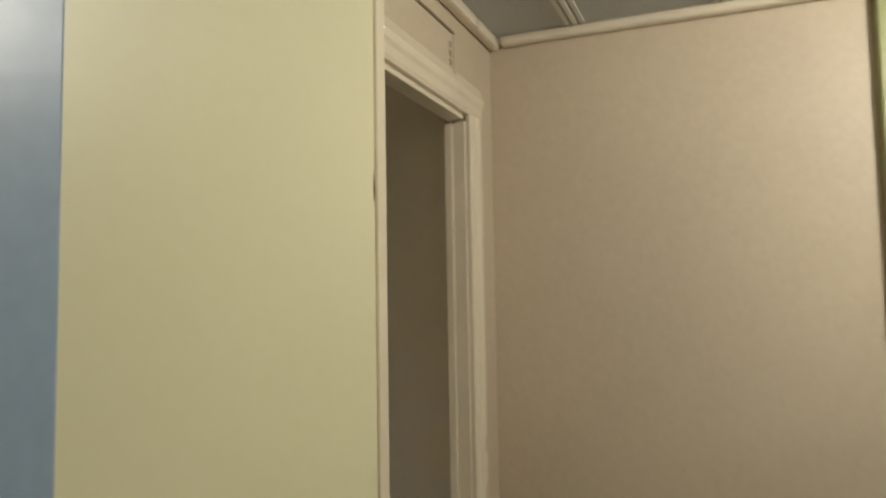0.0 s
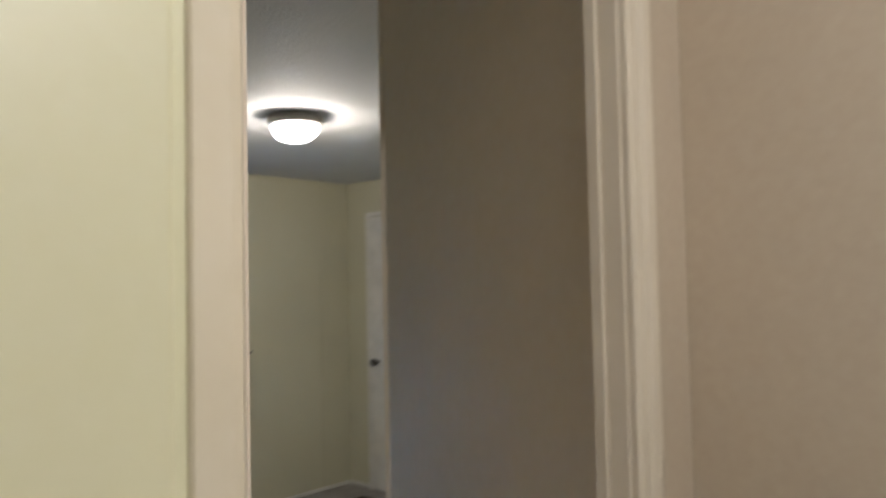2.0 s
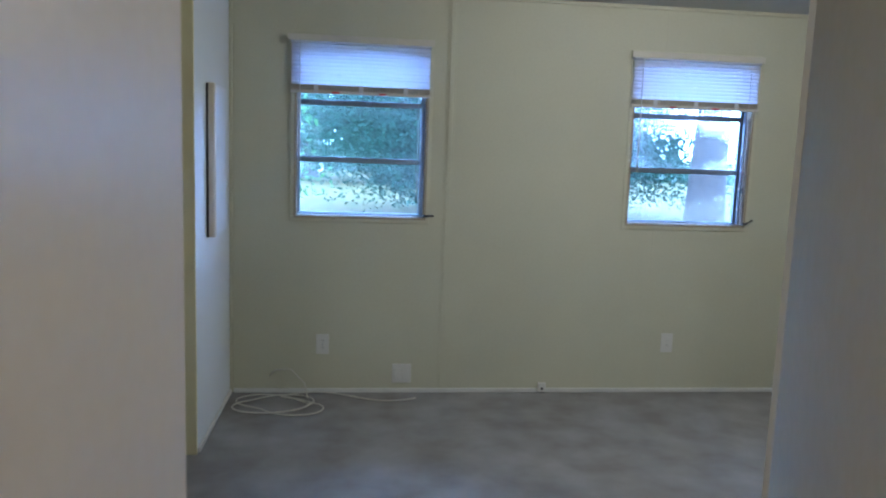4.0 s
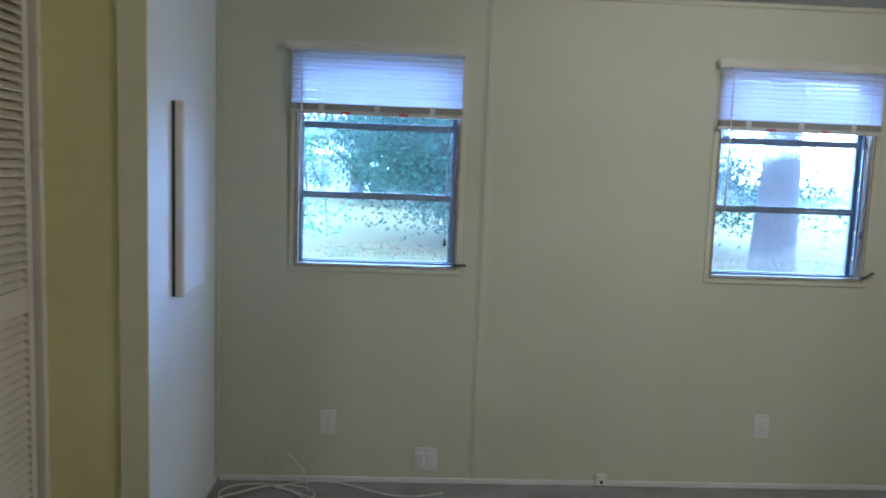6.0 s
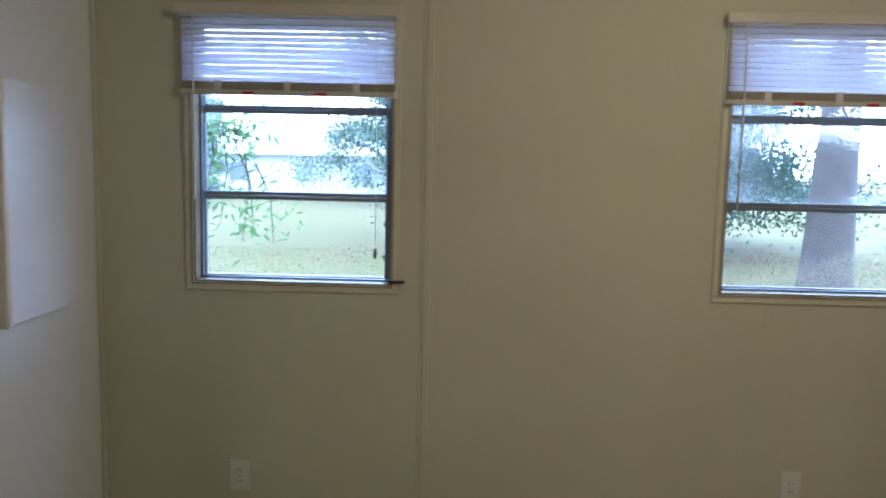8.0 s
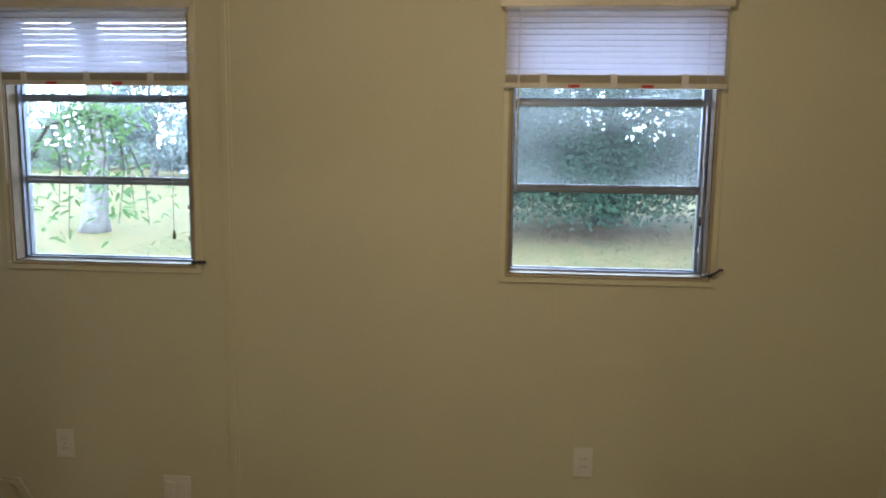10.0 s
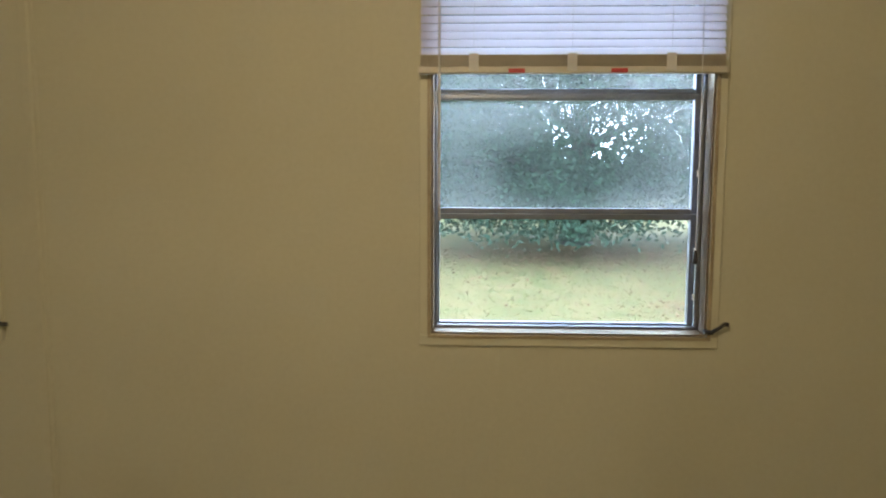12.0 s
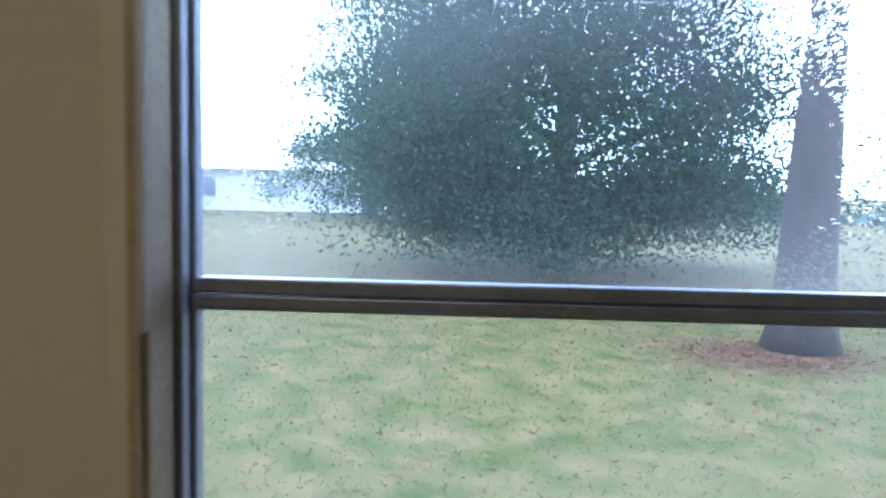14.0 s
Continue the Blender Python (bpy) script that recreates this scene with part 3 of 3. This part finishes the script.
structure(boxed("trim_hinge_rebate", M_EDGE, 0.2216, 0.2272, 0.7745, 0.7995, 0, CH), "narrow cream rebate beside the door hinge", "trim")
structure(boxed("wall_south_west", M_WALL, -1.5, 0.1785, 0.8005, 0.90, 0, CH), "pale painted wall", "wall")
bm = bmesh.new()
add_box(bm, 0.2265, 0.916, YD, 0.874, 1.983, CH)
add_box(bm, 0.916, 1.02, YD, 0.881, 0, CH)
structure(done("wall_door_head", bm, M_PEACH), "peach painted wall over the doorway", "wall")
dr = base("door_frame", (0.902, YD, 0), "cream moulded casing round the bedroom doorway", "door frame", kind="structure")


def casing_bm(run, z0, z1, along_x):
    bm = bmesh.new()
    prof = [(0.0, 0.0), (0.0, -0.010), (0.007, -0.014), (0.022, -0.014), (0.029, -0.019), (0.041, -0.021), (0.050, -0.015), (0.057, -0.013), (0.065, -0.009), (0.065, 0.0)]
    prof = [(1.2 * u, y) for u, y in prof]
    if along_x:
        lo = [bm.verts.new((run[0], y, z0 + u)) for u, y in prof]
        hi = [bm.verts.new((run[1], y, z0 + u)) for u, y in prof]
    else:
        lo = [bm.verts.new((run[0] + u, y, z0)) for u, y in prof]
        hi = [bm.verts.new((run[0] + u, y, z1)) for u, y in prof]
    n = len(prof)
    bm.faces.new(lo)
    bm.faces.new(hi[::-1])
    for i in range(n):
        bm.faces.new((lo[i], lo[(i + 1) % n], hi[(i + 1) % n], hi[i]))
    return bm


part("casing", casing_bm((-0.009,), 0, 1.9735, False), M_TRIM, dr)
part("head_casing", casing_bm((-0.675, 0.069), 1.974, 0, True), M_TRIM, dr)
part_box("jamb", M_TRIM, dr, -0.013, 0.0, 0.0005, 0.03, 0, 1.9605, bevel=0.002)
part_box("stop", M_TRIM, dr, -0.02, 0.014, 0.0305, 0.05, 0, 1.96, bevel=0.002)
part_box("head_jamb", M_TRIM, dr, -0.675, -0.021, 0.0005, 0.041, 1.961, 1.9825, bevel=0.002)

# angled wall inside the doorway, with a corner strip at its end
bm = bmesh.new()
add_prism(bm, [(0.886, 0.8815), (1.02, 0.8815), (1.30, 1.60), (1.206, 1.636)], 0, CH)
structure(done("wall_entry_east", bm, M_ENTRY), "tan painted wall inside the doorway", "wall")
bm = bmesh.new()
add_prism(bm, [(1.195, 1.632), (1.200, 1.616), (1.205, 1.6361), (1.30, 1.6005), (1.304, 1.606), (1.209, 1.644)], 0, CH)
structure(done("trim_entry_corner", bm, M_TRIM), "light corner strip on the wall end", "trim")
door = base("door_1", (0.2555, 0.765, 0), "plain pale bedroom door standing open into room", "door", kind="structure")
door.rotation_euler = (0, 0, math.atan2(1.358 - 0.765, 0.288 - 0.2555))
part_box("slab", M_LEAF, door, 0.0, 0.594, 0.0, 0.029, 0.012, 1.93, bevel=0.002)
for z in (0.25, 1.6):
    part_box("hinge", M_ALU, door, 0.040, 0.062, 0.0295, 0.032, z, z + 0.08, bevel=0.001)
bm = bmesh.new()
add_lathe(bm, [(0.012, 0.0), (0.012, 0.025), (0.024, 0.035), (0.026, 0.048), (0.016, 0.056)], 20)
kb = part("knob", bm, M_ALU, door, "metal door knob", True)
kb.location, kb.rotation_euler = (0.53, 0.0, 0.86), (radians(90), 0, 0)

structure(boxed("wall_hall_east", M_PEACH, 1.09, 1.19, -0.035, YD, 0, CH), "peach tan panelled hall wall", "wall")
structure(boxed("wall_hall_filler", M_PEACH, 1.0205, 1.0895, YD, 0.8395, 0, CH), "peach painted wall strip", "wall")
structure(boxed("trim_hall_corner", M_OLIVE, 1.05, 1.19, -0.095, -0.0355, 0, CH, bevel=0.004), "olive cream door jamb at the hall corner", "trim")
structure(boxed("wall_hall_south_east", M_SLAB, 1.09, 1.19, -2.4, -0.0955, 0, CH), "cream hall wall", "wall")
structure(boxed("wall_hall_south", M_SLAB, -2.4, 1.19, -2.5, -2.4005, 0, CH), "cream hall wall", "wall")
structure(boxed("wall_hall_west", M_SLAB, -2.5, -2.4, -2.5, 0.80, 0, CH), "cream hall wall", "wall")
structure(boxed("wall_hall_north_west", M_SLAB, -2.4, -1.2, 0.697, 0.80, 0, CH), "cream hall wall", "wall")
structure(boxed("trim_hall_jamb", M_DAYLIT, -0.390, -0.3235, 0.686, 0.80, 0, CH, bevel=0.004), "jamb beside the hall wall, coloured blue for daylight", "trim")
structure(boxed("door_3", M_OLIVE, -1.2, -0.3905, 0.72, 0.78, 0, CH), "closed olive painted door panel", "door")

bm = bmesh.new()
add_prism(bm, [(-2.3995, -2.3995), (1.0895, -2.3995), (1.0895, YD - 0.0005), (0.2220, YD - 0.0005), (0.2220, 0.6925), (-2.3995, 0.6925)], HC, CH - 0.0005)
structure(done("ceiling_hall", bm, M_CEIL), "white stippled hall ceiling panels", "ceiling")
# crown moulding, ceiling battens and access panel
for nm, d in (("trim_crown_east", (1.058, 1.0895, -0.035, YD - 0.033, HC - 0.026, HC - 0.0005)), ("trim_crown_north", (0.2225, 1.0895, YD - 0.03, YD - 0.0005, HC - 0.03, HC - 0.0005))):
    structure(boxed(nm, M_TRIM, *d, bevel=0.010), "cream crown moulding", "trim")
for y in (0.60, 0.26, -0.75):
    for dy in (-0.018, 0.0, 0.018):
        structure(boxed("trim_ceiling_batten", M_BASE, -2.39, 1.057, y + dy - 0.006, y + dy + 0.006, HC - (0.006 if dy == 0 else 0.004), HC - 0.0004, bevel=0.0015), "white ceiling panel batten", "trim")
ap = base("access_panel", (0.28, YD, 2.02), "peach framed access panel above the door", "access panel")
part_box("cover", M_PEACH, ap, 0.006, 0.527, -0.004, -0.0005, 0.006, 0.117)
for d in ((0.0, 0.533, 0.0, 0.006), (0.0, 0.533, 0.1175, 0.1235), (0.0, 0.0055, 0.0062, 0.1173), (0.5275, 0.533, 0.0062, 0.1173)):
    part_box("rim", M_BRONZE if d[2] > 0.1 else M_PEACH, ap, d[0], d[1], -0.007, -0.0005, d[2], d[3])
for k in range(4):
    part_box("slot", M_BRONZE, ap, 0.508, 0.516, -0.0052, -0.0041, 0.022 + 0.02 * k, 0.036 + 0.02 * k)
bm = bmesh.new()
add_tube(bm, [(0.1645, 0.6972, 1.672), (0.1655, 0.6968, 1.685), (0.1640, 0.6968, 1.698), (0.1635, 0.6972, 1.712)], [0.0004, 0.0012, 0.001, 0.0003], 5)
tagged(done("paint_chip", bm, M_BRONZE), "dark chipped crack in the wall edge", "damage", kind="structure")

# ---- outdoors ----
bm = bmesh.new()
bmesh.ops.create_grid(bm, x_segments=60, y_segments=60, size=1, matrix=Matrix.Translation((0, 0, GROUND)) @ Matrix.Diagonal((600, 600, 1, 1)))
structure(done("ground", bm, M_GRASS), "mown lawn with brown patches", "ground")


def quads(name, centres, sizes, material, parent=None, flat=0.0, slim=1.0):
    """Many small leaf-shaped quads at the given places, turned at random."""
    rng = np.random.default_rng(len(centres))
    n = len(centres)
    a = rng.normal(size=(n, 3))
    a[:, 2] *= 1 - flat
    a /= np.linalg.norm(a, axis=1)[:, None]
    b = rng.normal(size=(n, 3))
    b[:, 2] *= 1 - flat
    b -= (a * b).sum(1)[:, None] * a
    b /= np.linalg.norm(b, axis=1)[:, None] + 1e-9
    s = np.asarray(sizes)[:, None]
    c = np.asarray(centres)
    v = np.stack([c - a * s, c - b * s * 0.45 * slim, c + a * s, c + b * s * 0.45 * slim], 1).reshape(-1, 3)
    me = bpy.data.meshes.new(name)
    me.from_pydata(v.tolist(), [], np.arange(4 * n).reshape(-1, 4).tolist())
    me.materials.append(material)
    ob = new(name, me)
    ob.parent = parent
    return ob


def tree(name, at, height, spread, low, label, leaves, leaf, seed, material=None, trunk_r=0.3, lean=0.0, clumps=60, bark=None):
    rng = np.random.default_rng(seed)
    t = base(name, (at[0], at[1], GROUND), label, "tree")
    bm = bmesh.new()
    top = height * 0.75
    spine = [(lean * u * top + 0.12 * math.sin(3 * u), 0.1 * math.sin(5 * u), u * top - 0.1) for u in (0, 0.06, 0.15, 0.35, 0.6, 1)]
    add_tube(bm, spine, [trunk_r * 1.5, trunk_r * 1.12, trunk_r, trunk_r * 0.8, trunk_r * 0.55, trunk_r * 0.2], 14)
    cents = []
    for k in range(clumps):
        a = rng.uniform(0, 2 * math.pi)
        u = rng.uniform(0, 1)
        z = low + (height - low) * u
        r = spread * math.sqrt(rng.uniform(0.05, 1)) * (1 - 0.75 * max(0, u - 0.35) ** 1.3) * rng.uniform(0.7, 1.08)
        cents.append((r * math.cos(a), r * math.sin(a), z))
    for c in cents[:: max(1, clumps // 14)]:
        z0 = max(low * 0.8, c[2] * 0.55)
        add_tube(bm, [(lean * z0, 0, z0), (c[0] * 0.5, c[1] * 0.5, (z0 + c[2]) / 2 + 0.3), c], [trunk_r * 0.35, trunk_r * 0.2, 0.02], 6)
    part("trunk", bm, bark or M_BARK, t, "", True)
    pts, sizes = [], []
    per = leaves // clumps
    for c in cents:
        cr = spread * rng.uniform(0.16, 0.3)
        q = rng.normal(size=(per, 3)) * (cr * 0.55, cr * 0.55, cr * 0.4) + c
        q = q[q[:, 2] > low * 0.45 + rng.uniform(0, 0.25, per)]
        pts.append(q)
        sizes.append(rng.uniform(0.7, 1.3, len(q)) * leaf)
    quads("crown", np.concatenate(pts), np.concatenate(sizes), material or M_OAK, t)
    return t


tree("oak_tree", (4.7, 21.5), 7.6, 5.9, 0.75, "broad dark green tree with leaves down to the lawn", 185000, 0.060, 3, trunk_r=0.35, clumps=210)
tree("shade_tree", (6.5, 12.9), 11.0, 3.2, 6.4, "tall tree with thick rough trunk on the lawn", 26000, 0.1, 5, trunk_r=0.335, clumps=40)
tree("lawn_tree", (-2.6, 46.0), 14.0, 5.5, 1.2, "green shade tree far out on the lawn", 40000, 0.12, 7, material=M_PALE, trunk_r=0.4, clumps=80, bark=M_HAZEBARK)
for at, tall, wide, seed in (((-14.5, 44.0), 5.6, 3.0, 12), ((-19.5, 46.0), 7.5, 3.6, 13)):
    tree("lawn_tree", at, tall, wide, 0.5, "small tree far across the lawn, paled for haze", 14000, 0.13, seed, material=M_PALE_HAZE, trunk_r=0.2, clumps=40, bark=M_HAZEBARK)
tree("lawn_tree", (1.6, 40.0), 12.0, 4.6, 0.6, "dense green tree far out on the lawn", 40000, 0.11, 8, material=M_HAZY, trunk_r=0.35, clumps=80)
tree("lawn_tree", (-7.0, 17.5), 10.5, 4.0, 5.0, "slim tree further out on lawn", 8000, 0.11, 9, material=M_PECAN, trunk_r=0.25, clumps=50, bark=M_HAZEBARK)

# leafy shrub branch just outside the first window
br = base("leafy_shrub", (-0.80, 5.75, GROUND), "slender leafy shrub hanging outside the window", "shrub")
rng = np.random.default_rng(11)
bm = bmesh.new()
add_tube(bm, [(0, 0, 0), (0.02, 0.0, 0.9), (0.12, -0.03, 1.6), (0.4, -0.08, 2.0), (0.66, -0.1, 2.08), (0.92, -0.1, 2.0)], [0.03, 0.026, 0.02, 0.012, 0.007, 0.003], 8)
twigs = []
for k in range(12):
    u = k / 11
    s = Vector((0.26 + 0.60 * u, -0.07 - 0.03 * u, 1.80 + 0.28 * math.sin(2.8 * u)))
    e = s + Vector((rng.uniform(-0.1, 0.12), rng.uniform(-0.12, 0.12), rng.uniform(-0.75, -0.2) * (1.1 - 0.5 * u)))
    add_tube(bm, [s, (s + e) / 2 + Vector((0.03, 0, 0.04)), e], [0.005, 0.0035, 0.0015], 5)
    twigs.append((s, e))
for k in range(6):
    s = Vector((0.52 + 0.06 * k, -0.1, 2.03))
    e = s + Vector((rng.uniform(0.0, 0.12), rng.uniform(-0.06, 0.06), rng.uniform(0.02, 0.16)))
    add_tube(bm, [s, (s + e) / 2 + Vector((0.01, 0, 0.02)), e], [0.004, 0.003, 0.0015], 5)
    twigs.append((s, e))
part("stem", bm, M_BARK, br, "", True)
bm = bmesh.new()
vs = [bm.verts.new(q) for q in ((-0.5, 0, 0), (-0.15, -0.17, 0.03), (0.2, -0.12, 0.0), (0.5, 0, -0.06), (0.2, 0.12, 0.0), (-0.15, 0.17, 0.03), (0, 0, -0.02))]
for a, c in ((0, 1), (1, 2), (2, 3), (3, 4), (4, 5), (5, 0)):
    bm.faces.new((vs[a], vs[c], vs[6]))
leaf_ob = part("leaf", bm, M_SHRUB, br)
leaf_mesh = leaf_ob.data
first_leaf = True
for s, e in twigs:
    for k in range(34):
        p = s.lerp(e, rng.uniform(0.05, 1.05))
        o = leaf_ob if first_leaf else new("leaf", leaf_mesh)
        first_leaf = False
        o.parent = br
        o.location = (p.x + rng.normal() * 0.07, p.y + rng.normal() * 0.06, p.z + rng.normal() * 0.04)
        o.rotation_euler = (rng.uniform(-0.8, 0.8), rng.uniform(-0.6, 1.0), rng.uniform(0, 6.28))
        o.scale = [rng.uniform(0.045, 0.08)] * 3

# far woods, fallen leaves, grass
rng = np.random.default_rng(21)
n = 9000
ang = rng.uniform(-1.2, 1.2, n)
dist = rng.uniform(60, 75, n)
hgt = np.abs(rng.normal(size=n)) * 1.5 * (1.1 + 0.7 * np.sin(ang * 9) + 0.4 * np.sin(ang * 23))
c = np.stack([dist * np.sin(ang), dist * np.cos(ang), GROUND + hgt], 1)
tagged(quads("far_woods", c, rng.uniform(0.4, 0.9, n), M_FAR), "distant line of trees, paled for haze", "woods", kind="stuff")
n = 4500
c = np.stack([rng.uniform(-2, 9, n), rng.uniform(6.5, 20, n), np.full(n, GROUND + 0.02)], 1)
near = rng.normal(size=(4200, 3)) * (0.6, 0.45, 0) + (6.0, 12.5, GROUND + 0.02)
far = rng.normal(size=(7000, 3)) * (3.2, 1.1, 0) + (5.2, 18.6, GROUND + 0.03)
c = np.concatenate([c, near, far])
tagged(quads("fallen_leaves", c, rng.uniform(0.018, 0.036, len(c)), M_LITTER, flat=0.85), "scattered reddish fallen leaves on grass", "leaves", kind="stuff")
n = 60000
c = np.stack([rng.uniform(-5, 11, n), rng.uniform(6.2, 19, n), np.full(n, GROUND + 0.015)], 1)
tagged(quads("grass_blades", c, rng.uniform(0.012, 0.03, n), M_BLADE, slim=0.35), "short lawn grass blades", "grass", kind="stuff")

# pale house far across the lawn
hs = base("house", (-11.5, 52.0, GROUND), "pale sided house far across the lawn", "house")
part_box("wall", M_SIDING, hs, -9, 9, 0, 7, 0, 2.7)
bm = bmesh.new()
rf = [(-9.6, -0.5, 2.7), (9.6, -0.5, 2.7), (9.6, 3.5, 4.6), (-9.6, 3.5, 4.6), (-9.6, 7.5, 2.7), (9.6, 7.5, 2.7)]
v = [bm.verts.new(q) for q in rf]
for f in ((0, 1, 2, 3), (3, 2, 5, 4), (0, 3, 4), (1, 5, 2), (0, 4, 5, 1)):
    bm.faces.new([v[k] for k in f])
part("roof", bm, M_ROOF, hs)
for x in (-6.5, -2.5, 2.0, 6.0):
    part_box("window", M_ALU, hs, x - 0.6, x + 0.6, -0.06, -0.001, 0.9, 2.1)
